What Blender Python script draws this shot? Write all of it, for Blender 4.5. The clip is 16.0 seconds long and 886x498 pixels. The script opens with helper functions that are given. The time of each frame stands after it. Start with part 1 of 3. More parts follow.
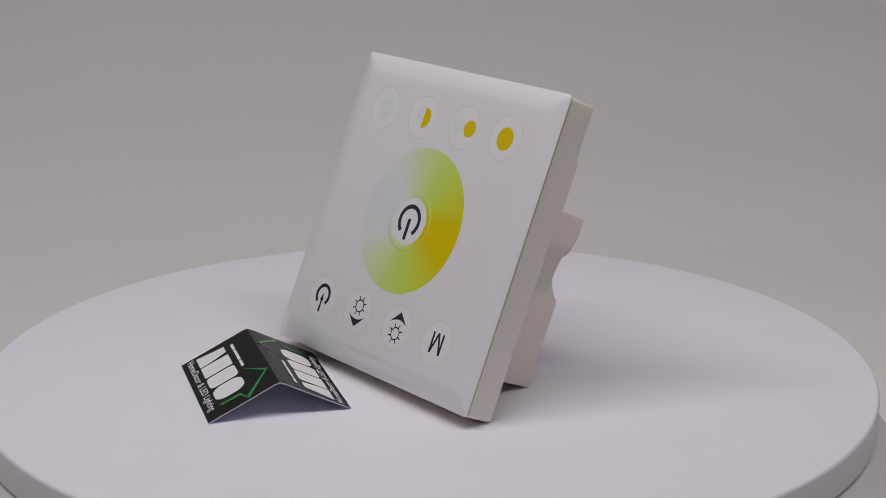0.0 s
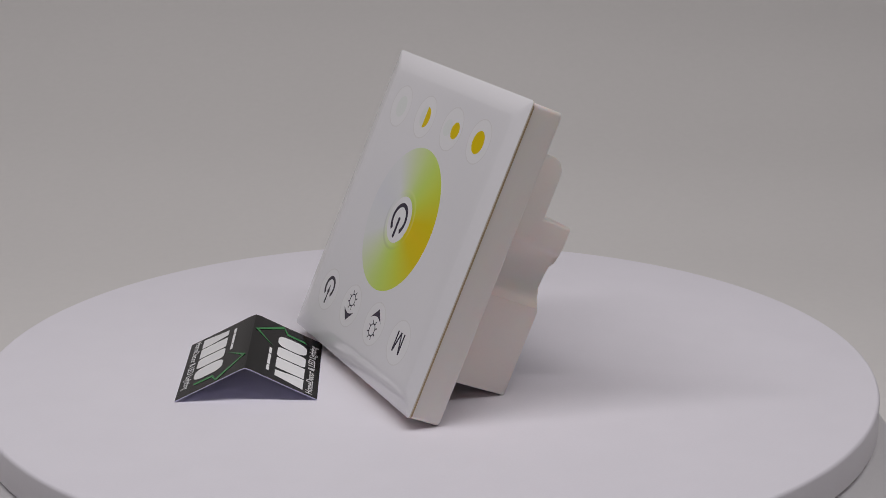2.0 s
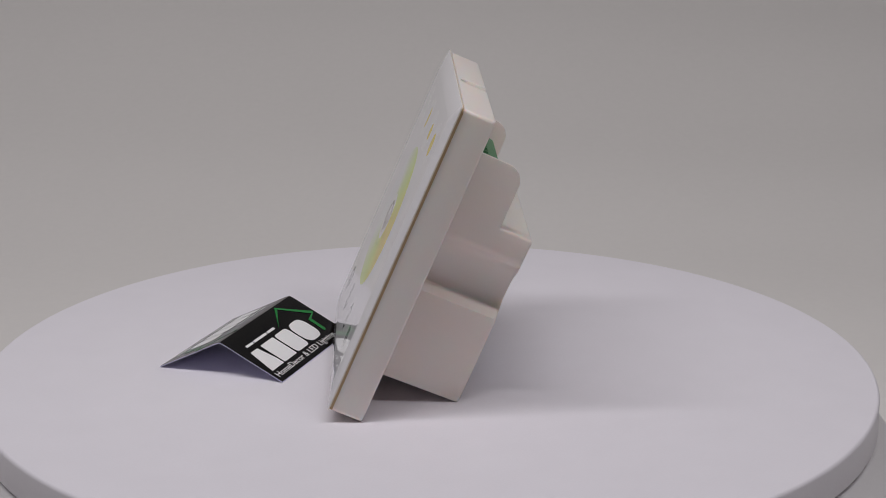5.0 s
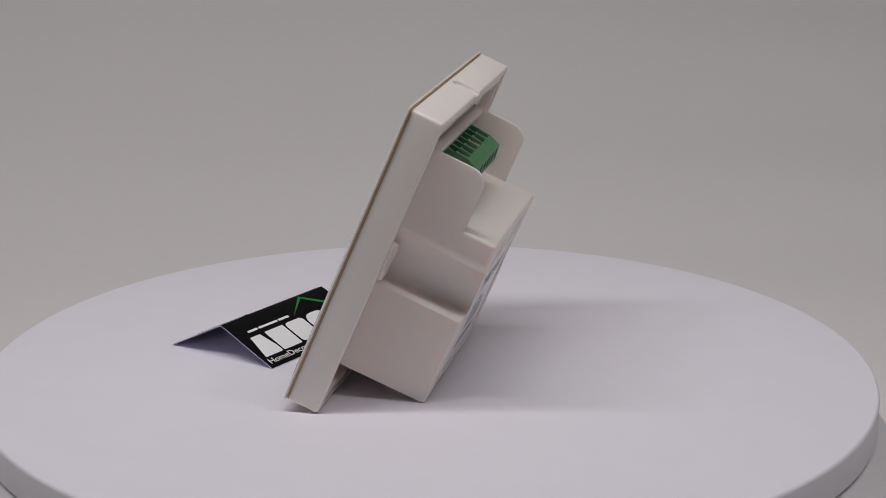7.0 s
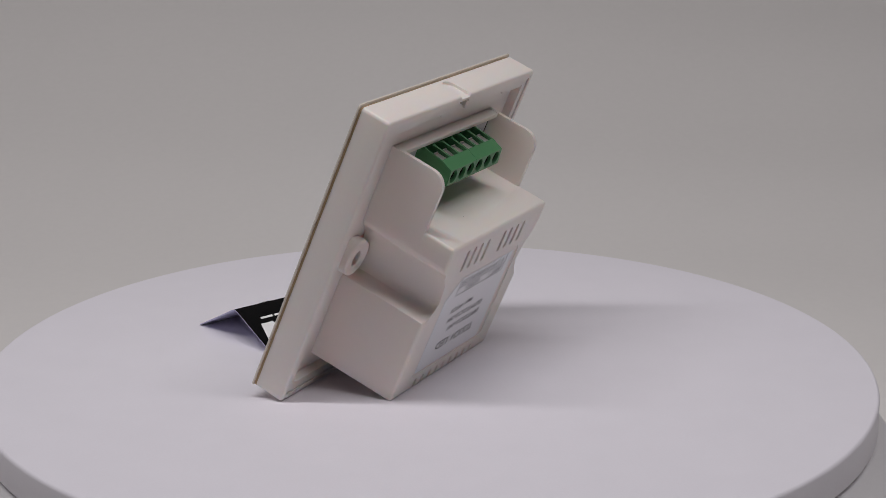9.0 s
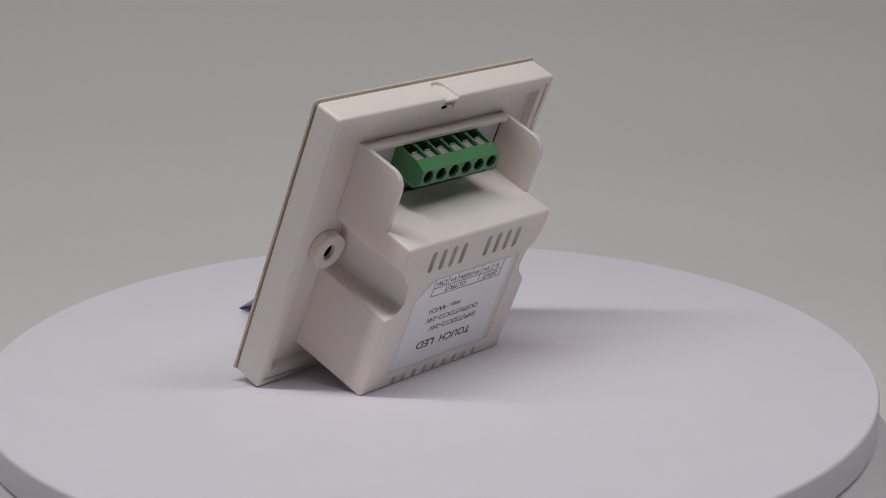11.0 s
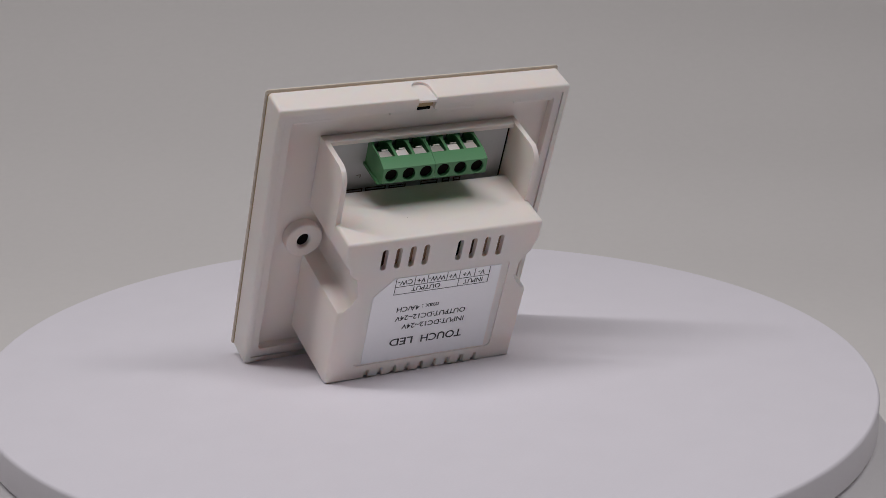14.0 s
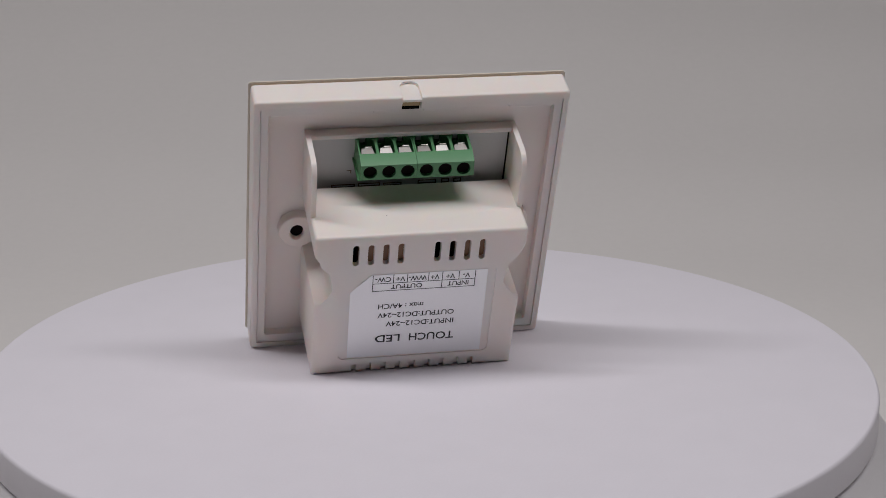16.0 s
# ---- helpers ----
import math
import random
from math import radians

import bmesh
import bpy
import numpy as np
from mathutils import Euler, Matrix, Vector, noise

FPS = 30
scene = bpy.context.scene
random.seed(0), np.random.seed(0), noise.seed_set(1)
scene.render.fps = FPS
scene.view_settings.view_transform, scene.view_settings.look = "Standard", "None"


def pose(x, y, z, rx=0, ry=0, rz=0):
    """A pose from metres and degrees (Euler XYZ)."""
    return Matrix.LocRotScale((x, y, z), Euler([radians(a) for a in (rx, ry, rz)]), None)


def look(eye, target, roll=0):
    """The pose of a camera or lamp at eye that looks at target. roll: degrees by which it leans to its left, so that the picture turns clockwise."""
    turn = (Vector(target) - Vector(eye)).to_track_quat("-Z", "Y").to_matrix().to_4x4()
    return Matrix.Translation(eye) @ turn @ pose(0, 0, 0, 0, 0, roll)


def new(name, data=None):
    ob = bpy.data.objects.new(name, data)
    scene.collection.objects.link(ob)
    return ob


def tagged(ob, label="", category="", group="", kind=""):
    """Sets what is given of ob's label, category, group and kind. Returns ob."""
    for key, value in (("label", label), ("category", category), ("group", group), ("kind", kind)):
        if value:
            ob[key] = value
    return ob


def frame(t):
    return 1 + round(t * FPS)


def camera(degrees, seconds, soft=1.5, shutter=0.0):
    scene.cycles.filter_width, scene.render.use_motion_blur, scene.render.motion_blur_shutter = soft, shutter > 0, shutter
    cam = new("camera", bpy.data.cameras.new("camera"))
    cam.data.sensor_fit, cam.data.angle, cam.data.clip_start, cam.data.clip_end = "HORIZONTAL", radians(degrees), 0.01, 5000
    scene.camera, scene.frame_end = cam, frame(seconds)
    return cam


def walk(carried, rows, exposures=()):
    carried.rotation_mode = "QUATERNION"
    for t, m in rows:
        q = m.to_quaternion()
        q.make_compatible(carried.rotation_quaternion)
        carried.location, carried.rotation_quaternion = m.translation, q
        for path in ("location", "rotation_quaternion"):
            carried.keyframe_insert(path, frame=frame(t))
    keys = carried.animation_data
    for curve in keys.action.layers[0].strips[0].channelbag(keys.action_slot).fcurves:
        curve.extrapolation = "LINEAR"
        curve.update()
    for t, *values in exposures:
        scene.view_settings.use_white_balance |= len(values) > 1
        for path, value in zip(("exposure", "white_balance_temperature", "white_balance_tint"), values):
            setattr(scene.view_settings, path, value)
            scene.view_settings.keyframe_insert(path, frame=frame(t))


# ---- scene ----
# Camera: it stands still before a product turntable; lengths in metres, platter top at z = 0
cam = camera(28.15, 16.0, soft=0.75)
EYE = Vector((0.0, -0.47641, 0.16655))
AIM = EYE + Vector((0.007049, 0.962573, -0.270929))
walk(cam, [(0, look(EYE, AIM, -0.06)), (16, look(EYE, AIM, -0.06))])

RATE = -7.2967            # turn of the platter, degrees a second
scene.view_settings.exposure = 0.0

# ---- light ----
world = bpy.data.worlds.new("studio")
scene.world = world
world.use_nodes = True
world.node_tree.nodes["Background"].inputs[0].default_value = (0.9, 0.93, 1.0, 1)
world.node_tree.nodes["Background"].inputs[1].default_value = 0.05


def softbox(name, eye, target, sx, sy, watts, colour):
    d = bpy.data.lights.new(name, "AREA")
    d.shape, d.size, d.size_y, d.energy, d.color = "RECTANGLE", sx, sy, watts, colour
    ob = new(name, d)
    ob.matrix_world = look(eye, target)
    return ob


softbox("overhead_strip_light", (-0.045, -0.165, 0.65), (-0.02, 0.10, 0.0), 1.0, 0.05, 3.4, (1.0, 0.965, 0.985))


# ---- materials ----
def material(name, colour, rough=0.5, metal=0.0, vary=0.03, grain=900.0, bump=0.05, coarse=40.0, ior=1.5, coat=0.0):
    """A painted, moulded or metal surface: soft mottling at two scales, fine relief."""
    m = bpy.data.materials.new(name)
    m.use_nodes = True
    nt = m.node_tree
    b = nt.nodes["Principled BSDF"]
    b.inputs["Roughness"].default_value = rough
    b.inputs["Metallic"].default_value = metal
    b.inputs["IOR"].default_value = ior
    b.inputs["Coat Weight"].default_value = coat
    co = nt.nodes.new("ShaderNodeTexCoord")
    n1 = nt.nodes.new("ShaderNodeTexNoise")
    n1.inputs["Scale"].default_value, n1.inputs["Detail"].default_value = coarse, 4
    n2 = nt.nodes.new("ShaderNodeTexNoise")
    n2.inputs["Scale"].default_value, n2.inputs["Detail"].default_value = grain, 3
    for n in (n1, n2):
        nt.links.new(co.outputs["Object"], n.inputs["Vector"])
    mix = nt.nodes.new("ShaderNodeMath")
    mix.operation = "ADD"
    nt.links.new(n1.outputs[0], mix.inputs[0])
    nt.links.new(n2.outputs[0], mix.inputs[1])
    ramp = nt.nodes.new("ShaderNodeValToRGB")
    ramp.color_ramp.elements[0].position, ramp.color_ramp.elements[1].position = 0.3, 0.7
    ramp.color_ramp.elements[0].color = (*[c * (1 - vary) for c in colour], 1)
    ramp.color_ramp.elements[1].color = (*[min(1, c * (1 + vary)) for c in colour], 1)
    half = nt.nodes.new("ShaderNodeMath")
    half.operation, half.inputs[1].default_value = "MULTIPLY", 0.5
    nt.links.new(mix.outputs[0], half.inputs[0])
    nt.links.new(half.outputs[0], ramp.inputs[0])
    nt.links.new(ramp.outputs[0], b.inputs["Base Color"])
    if bump:
        bp = nt.nodes.new("ShaderNodeBump")
        bp.inputs["Strength"].default_value, bp.inputs["Distance"].default_value = bump, 0.0002
        nt.links.new(n2.outputs[0], bp.inputs["Height"])
        nt.links.new(bp.outputs[0], b.inputs["Normal"])
    return m


PLATTER = material("platter_white", (0.848, 0.826, 0.886), 0.55, vary=0.018, coarse=70, grain=1500, bump=0.08)
BASE = material("base_white", (0.80, 0.785, 0.80), 0.5, vary=0.02)
PAPER = material("backdrop_paper", (0.789, 0.769, 0.752), 0.9, vary=0.015, coarse=6, grain=300, bump=0.05)
# Greys of the unseen slabs, chosen to set fill and bounce light
BOUNCE_PALE = material("pale_bounce_slab", (0.6, 0.59, 0.58), 0.9, vary=0.03, coarse=4)
BOUNCE_DARK = material("dark_bounce_slab", (0.08, 0.079, 0.078), 0.9, vary=0.03, coarse=4)
BOUNCE_GREY = material("grey_bounce_slab", (0.30, 0.297, 0.293), 0.9, vary=0.03, coarse=4)
BOUNCE_DIM = material("dim_bounce_slab", (0.17, 0.168, 0.166), 0.9, vary=0.03, coarse=4)
SHELL = material("ivory_plastic", (0.935, 0.84, 0.792), 0.34, vary=0.012, grain=2500, bump=0.035)
GLASS = material("white_glass", (0.88, 0.87, 0.895), 0.03, vary=0.006, bump=0.0, ior=1.58)
EDGE = material("cream_glass_edge", (0.80, 0.74, 0.64), 0.25, vary=0.05, grain=1200, bump=0.02)
# Brown that stands for shade in narrow recesses
SHADE_BROWN = material("brown_shade", (0.48, 0.34, 0.19), 0.7)
BUTTON = material("button_print", (0.90, 0.892, 0.91), 0.05, vary=0.004, bump=0.0)
OUTLINE = material("button_outline", (0.815, 0.80, 0.81), 0.1, vary=0.01, bump=0.0)
PALE = material("pale_dot_print", (0.845, 0.87, 0.855), 0.08, vary=0.01, bump=0.0)
YELLOW = material("yellow_print", (0.80, 0.59, 0.010), 0.08, vary=0.02, bump=0.0, ior=1.3)
INK = material("dark_ink", (0.045, 0.035, 0.06), 0.1, vary=0.05, bump=0.0)
GREEN = material("green_plastic", (0.085, 0.27, 0.115), 0.42, vary=0.05, grain=2500, bump=0.05)
STEEL = material("plated_steel", (0.68, 0.665, 0.64), 0.46, 1.0, vary=0.06, grain=1800, bump=0.15)
# Near-black for inserts that put the shade of openings into the colour
SHADE_BLACK = material("cavity_shade_black", (0.010, 0.008, 0.007), 0.9, ior=1.1)
BOARD = material("circuit_board", (0.62, 0.635, 0.66), 0.3, vary=0.02)
SILK = material("silkscreen", (0.10, 0.05, 0.03), 0.5)
BROWN = material("inner_brown", (0.26, 0.15, 0.085), 0.6)
LABEL = material("label_foil", (0.93, 0.93, 0.94), 0.30, 0.3, vary=0.015, grain=1800, bump=0.06)
BLACK = material("label_ink", (0.02, 0.02, 0.022), 0.4, vary=0.05)
CARD = material("black_print", (0.006, 0.006, 0.0065), 0.22, vary=0.12, grain=1200, bump=0.05, ior=1.24)
CARDWHITE = material("card_stock", (0.66, 0.65, 0.86), 0.75, vary=0.02, grain=1500, bump=0.1)
PRINT = material("white_print", (0.9, 0.9, 0.91), 0.26, vary=0.01)
GREENPRINT = material("green_print", (0.02, 0.22, 0.05), 0.26, vary=0.05)

for _m in (SHELL,):
    _b = _m.node_tree.nodes["Principled BSDF"]
    _b.inputs["Subsurface Weight"].default_value = 0.4
    _b.inputs["Subsurface Radius"].default_value = (1.0, 0.6, 0.45)
    _b.inputs["Subsurface Scale"].default_value = 0.0035

WHEEL_U, WHEEL_V = -0.5, 43.2


def wheel_material(name="colour_wheel_print", rim=False):
    """Printed ring of colours; with rim, the print of a raised edge round the centre button."""
    m = bpy.data.materials.new(name)
    m.use_nodes = True
    nt = m.node_tree
    b = nt.nodes["Principled BSDF"]
    b.inputs["Roughness"].default_value, b.inputs["IOR"].default_value = 0.05, 1.3

    def math_node(op, a, c=None):
        n = nt.nodes.new("ShaderNodeMath")
        n.operation = op
        for k, v in enumerate((a, c)):
            if v is None:
                continue
            if isinstance(v, (int, float)):
                n.inputs[k].default_value = v
            else:
                nt.links.new(v, n.inputs[k])
        return n.outputs[0]

    co = nt.nodes.new("ShaderNodeTexCoord")
    sep = nt.nodes.new("ShaderNodeSeparateXYZ")
    nt.links.new(co.outputs["Object"], sep.inputs[0])
    du = math_node("SUBTRACT", sep.outputs[0], WHEEL_U / 1000)
    dv = math_node("SUBTRACT", sep.outputs[2], WHEEL_V / 1000)
    ang = math_node("ARCTAN2", dv, du)
    ang = math_node("PINGPONG", math_node("ADD", ang, 0.19), math.pi)
    fac = math_node("DIVIDE", math_node("ABSOLUTE", ang), math.pi)
    ramp = nt.nodes.new("ShaderNodeValToRGB")
    stops = [(0.0, (0.72, 0.54, 0.004)), (0.10, (0.68, 0.55, 0.005)), (0.25, (0.60, 0.67, 0.06)), (0.40, (0.56, 0.72, 0.14)),
             (0.52, (0.59, 0.73, 0.25)), (0.63, (0.64, 0.73, 0.42)), (0.80, (0.72, 0.73, 0.73)), (1.0, (0.70, 0.705, 0.745))]
    stops = [(q, tuple(min(0.9, k * 1.12) for k in col)) for q, col in stops]
    els = ramp.color_ramp.elements
    els[0].position, els[0].color = stops[0][0], (*stops[0][1], 1)
    els[1].position, els[1].color = stops[-1][0], (*stops[-1][1], 1)
    for q, c in stops[1:-1]:
        e = els.new(q)
        e.color = (*c, 1)
    nt.links.new(fac, ramp.inputs[0])
    if not rim:
        nt.links.new(ramp.outputs[0], b.inputs["Base Color"])
        return m

    def blend(colour, factor, to):
        n = nt.nodes.new("ShaderNodeMix")
        n.data_type = "RGBA"
        nt.links.new(factor, n.inputs[0])
        nt.links.new(colour, n.inputs[6])
        n.inputs[7].default_value = (*to, 1)
        return n.outputs[2]

    # 0 at the button, 1 at the outer line
    du, dv = math_node("ADD", du, 0.0005), math_node("ADD", dv, 0.0003)
    r = math_node("SQRT", math_node("ADD", math_node("MULTIPLY", du, du), math_node("MULTIPLY", dv, dv)))
    f = math_node("DIVIDE", math_node("SUBTRACT", r, 0.0066), 0.0021)
    side = math_node("COSINE", math_node("SUBTRACT", math_node("ARCTAN2", dv, du), radians(50)))
    lit = math_node("MAXIMUM", side, 0.0)
    shade = math_node("MAXIMUM", math_node("MULTIPLY", side, -1.0), 0.0)
    line_ = math_node("MAXIMUM", math_node("SUBTRACT", 1.0, math_node("MULTIPLY", math_node("ABSOLUTE", math_node("SUBTRACT", f, 0.75)), 3.2)), 0.0)
    inner = math_node("MAXIMUM", math_node("SUBTRACT", 0.85, f), 0.0)
    col = blend(ramp.outputs[0], math_node("MULTIPLY", math_node("MULTIPLY", line_, lit), 0.45), (0.80, 0.9, 0.36))
    col = blend(col, math_node("MULTIPLY", math_node("MULTIPLY", line_, shade), 0.28), (0.30, 0.33, 0.25))
    col = blend(col, math_node("MULTIPLY", math_node("MULTIPLY", inner, shade), 0.5), (0.84, 0.9, 0.6))
    col = blend(col, math_node("MULTIPLY", math_node("MULTIPLY", inner, lit), 0.3), (0.45, 0.55, 0.12))
    nt.links.new(col, b.inputs["Base Color"])
    return m


WHEEL = wheel_material()
HALO = wheel_material("halo_print", True)


# ---- mesh helpers ----
def finish(name, me, mats, parent=None, label="", smooth=35.0, bevel=0.0, segments=2):
    for m in mats if isinstance(mats, (list, tuple)) else [mats]:
        me.materials.append(m)
    ob = new(name, me)
    if parent is not None:
        ob.parent = parent
    if label:
        tagged(ob, label)
    if smooth:
        for f in me.polygons:
            f.use_smooth = True
        me.set_sharp_from_angle(angle=radians(smooth))
    if bevel:
        md = ob.modifiers.new("worn_edges", "BEVEL")
        md.width, md.segments, md.limit_method, md.angle_limit = bevel, segments, "ANGLE", radians(40)
        md.use_clamp_overlap = True
    return ob


def part(name, bm, material_, parent, label="", smooth=35.0, bevel=0.0, segments=2):
    """Links a bmesh as one mesh object under a thing or a part."""
    bmesh.ops.recalc_face_normals(bm, faces=bm.faces)
    me = bpy.data.meshes.new(name)
    bm.to_mesh(me)
    bm.free()
    return finish(name, me, material_, parent, label, smooth, bevel, segments)


def prism(bm, pts_a, pts_b):
    """A solid between two outlines of equal length."""
    a = [bm.verts.new(p) for p in pts_a]
    b = [bm.verts.new(p) for p in pts_b]
    n = len(a)
    bm.faces.new(a)
    bm.faces.new(list(reversed(b)))
    for i in range(n):
        bm.faces.new((a[i], b[i], b[(i + 1) % n], a[(i + 1) % n]))
    return bm


def P(u, v, w):
    """Panel millimetres (right, up the face, away behind the face) to its own space."""
    return Vector((u, w, v)) * 0.001


def uv_prism(bm, outline, w0, w1):
    return prism(bm, [P(u, v, w0) for u, v in outline], [P(u, v, w1) for u, v in outline])


def vw_prism(bm, outline, u0, u1):
    return prism(bm, [P(u0, v, w) for v, w in outline], [P(u1, v, w) for v, w in outline])


def box(bm, u0, u1, v0, v1, w0, w1):
    return uv_prism(bm, [(u0, v0), (u1, v0), (u1, v1), (u0, v1)], w0, w1)


def rounded(u0, u1, v0, v1, r, n=5):
    out = []
    for cu, cv, a0 in ((u1 - r, v1 - r, 0), (u0 + r, v1 - r, 90), (u0 + r, v0 + r, 180), (u1 - r, v0 + r, 270)):
        for k in range(n + 1):
            a = radians(a0 + 90 * k / n)
            out.append((cu + r * math.cos(a), cv + r * math.sin(a)))
    return out


def circle(cu, cv, r, n=48, a0=0.0, a1=360.0):
    full = abs(a1 - a0) >= 360
    return [(cu + r * math.cos(radians(a0 + (a1 - a0) * k / (n if full else n - 1))),
             cv + r * math.sin(radians(a0 + (a1 - a0) * k / (n if full else n - 1)))) for k in range(n)]


def arc_band(bm, cu, cv, r0, r1, a0, a1, w0, w1, n=40):
    full = abs(a1 - a0) >= 360
    def ring(r, w):
        return [bm.verts.new(P(cu + r * math.cos(radians(a0 + (a1 - a0) * k / n)), cv + r * math.sin(radians(a0 + (a1 - a0) * k / n)), w))
                for k in range(n if full else n + 1)]
    A, B, C, D = ring(r0, w0), ring(r1, w0), ring(r1, w1), ring(r0, w1)
    m = len(A)
    for k in range(m if full else m - 1):
        j = (k + 1) % m
        for X, Y in ((A, B), (B, C), (C, D), (D, A)):
            bm.faces.new((X[k], X[j], Y[j], Y[k]))
    if not full:
        bm.faces.new((A[0], B[0], C[0], D[0]))
        bm.faces.new((A[-1], D[-1], C[-1], B[-1]))
    return bm


def cut(bm, *cutters, join=()):
    """The mesh of bm, with others moulded onto it and the cutters taken away."""
    made = []
    def temp(b):
        bmesh.ops.recalc_face_normals(b, faces=b.faces)
        me = bpy.data.meshes.new("temp")
        b.to_mesh(me)
        b.free()
        made.append(new("temp", me))
        return made[-1]
    base = temp(bm)
    for how, group in (("UNION", join), ("DIFFERENCE", cutters)):
        for c in group:
            md = base.modifiers.new("cut", "BOOLEAN")
            md.operation, md.solver, md.use_self, md.object = how, "EXACT", how == "DIFFERENCE", temp(c)
    dg = bpy.context.evaluated_depsgraph_get()
    me = bpy.data.meshes.new_from_object(base.evaluated_get(dg))
    for o in made:
        d = o.data
        bpy.data.objects.remove(o)
        bpy.data.meshes.remove(d)
    return me


def writing(text, frame_, x0, x1, y0, y1, thick=0.00003, bold=0.012):
    """Letters from the built-in font, drawn to fill x0..x1 and y0..y1 of a plane given by a matrix."""
    cu = bpy.data.curves.new("letters", "FONT")
    cu.body, cu.size, cu.resolution_u, cu.offset = text, 1.0, 3, bold
    ob = new("letters", cu)
    me = bpy.data.meshes.new_from_object(ob.evaluated_get(bpy.context.evaluated_depsgraph_get()))
    bpy.data.objects.remove(ob)
    bpy.data.curves.remove(cu)
    bm = bmesh.new()
    bm.from_mesh(me)
    bpy.data.meshes.remove(me)
    xs = [v.co.x for v in bm.verts]
    ys = [v.co.y for v in bm.verts]
    top, low = max(ys), min(ys)
    for v in bm.verts:
        a = (v.co.x - min(xs)) / (max(xs) - min(xs))
        b = (v.co.y - low) / (top - low)
        v.co = Vector((x0 + a * (x1 - x0), y0 + b * (y1 - y0), 0.0))
    ext = bmesh.ops.extrude_face_region(bm, geom=bm.faces[:])
    for g in ext["geom"]:
        if isinstance(g, bmesh.types.BMVert):
            g.co.z += thick
    for v in bm.verts:
        v.co = frame_ @ v.co
    return bm


# ---- studio: backdrop, and unseen slabs added to steer the light ----
def studio():
    # seamless paper sweep: table, curve and back
    bm = bmesh.new()
    prof = [(-0.34, -0.046), (-0.24, -0.046)]
    prof += [(0.12 + 0.80 * math.sin(radians(a)), 0.754 - 0.80 * math.cos(radians(a))) for a in range(0, 91)]
    prof += [(0.92, 0.95)]

    def ripple(x, y):
        """Slack in the hanging paper, stronger towards one side."""
        if not 0.12 < y < 0.9:
            return 0.0
        f = min(1.0, (y - 0.12) / 0.12) * min(1.0, (0.9 - y) / 0.1)
        g = 0.35 + 0.65 / (1 + math.exp(-(x - 0.08) * 14))
        return 0.0016 * f * g * math.sin((y - 0.28 + 0.06 * x) * 2 * math.pi / 0.13)

    rows = [[bm.verts.new((x, y, z + ripple(x, y))) for y, z in prof] for x in [-0.85 + 1.7 * k / 34 for k in range(35)]]
    for r0, r1 in zip(rows, rows[1:]):
        for k in range(len(prof) - 1):
            bm.faces.new((r0[k], r1[k], r1[k + 1], r0[k + 1]))
    sweep = part("backdrop", bm, PAPER, None, smooth=60)
    md = sweep.modifiers.new("thickness", "SOLIDIFY")
    md.thickness, md.offset = 0.002, -1
    tagged(sweep, "pale grey seamless paper backdrop sweeping up behind the turntable", kind="structure")

    def slab(name, a, b, label, mat=BOUNCE_PALE):
        bm = bmesh.new()
        bmesh.ops.create_cube(bm, size=1.0)
        a, b = Vector(a), Vector(b)
        for v in bm.verts:
            v.co = Vector(((a[i] + b[i]) / 2 + v.co[i] * (b[i] - a[i]) for i in range(3)))
        tagged(part(name, bm, mat, None, smooth=0), label, kind="structure")

    # slabs out of view, added to enclose the set and control bounce
    slab("bounce_slab_west", (-0.92, -1.0, -0.06), (-0.86, 0.98, 0.95), "unseen dark grey slab at the side, added to limit fill light", BOUNCE_DIM)
    slab("bounce_slab_east", (0.86, -1.0, -0.06), (0.92, 0.98, 0.95), "unseen dark grey slab at the side, added to limit fill light", BOUNCE_DARK)
    slab("bounce_slab_south", (-0.86, -1.02, -0.06), (0.86, -0.96, 0.95), "unseen dark grey slab behind the camera, added to limit fill light", BOUNCE_DIM)
    slab("bounce_slab_north", (-0.86, 0.93, -0.06), (0.86, 0.98, 0.95), "unseen pale slab added behind the paper")
    slab("floor", (-0.92, -1.02, -0.12), (0.92, 0.98, -0.061), "unseen grey slab under the backdrop paper, added to limit bounce light", BOUNCE_GREY)
    slab("bounce_slab_top", (-0.92, -1.02, 0.951), (0.92, 0.98, 1.0), "unseen pale slab overhead, added to bounce light")


studio()


# ---- turntable ----
def lathe(prof, n=160):
    bm = bmesh.new()
    rings = []
    for r, z in prof:
        if r == 0:
            rings.append([bm.verts.new((0, 0, z))])
        else:
            rings.append([bm.verts.new((r * math.cos(2 * math.pi * k / n), r * math.sin(2 * math.pi * k / n), z)) for k in range(n)])
    for a, b in zip(rings, rings[1:]):
        for k in range(n):
            j = (k + 1) % n
            if len(a) == 1:
                bm.faces.new((a[0], b[k], b[j]))
            elif len(b) == 1:
                bm.faces.new((a[k], a[j], b[0]))
            else:
                bm.faces.new((a[k], b[k], b[j], a[j]))
    return bm


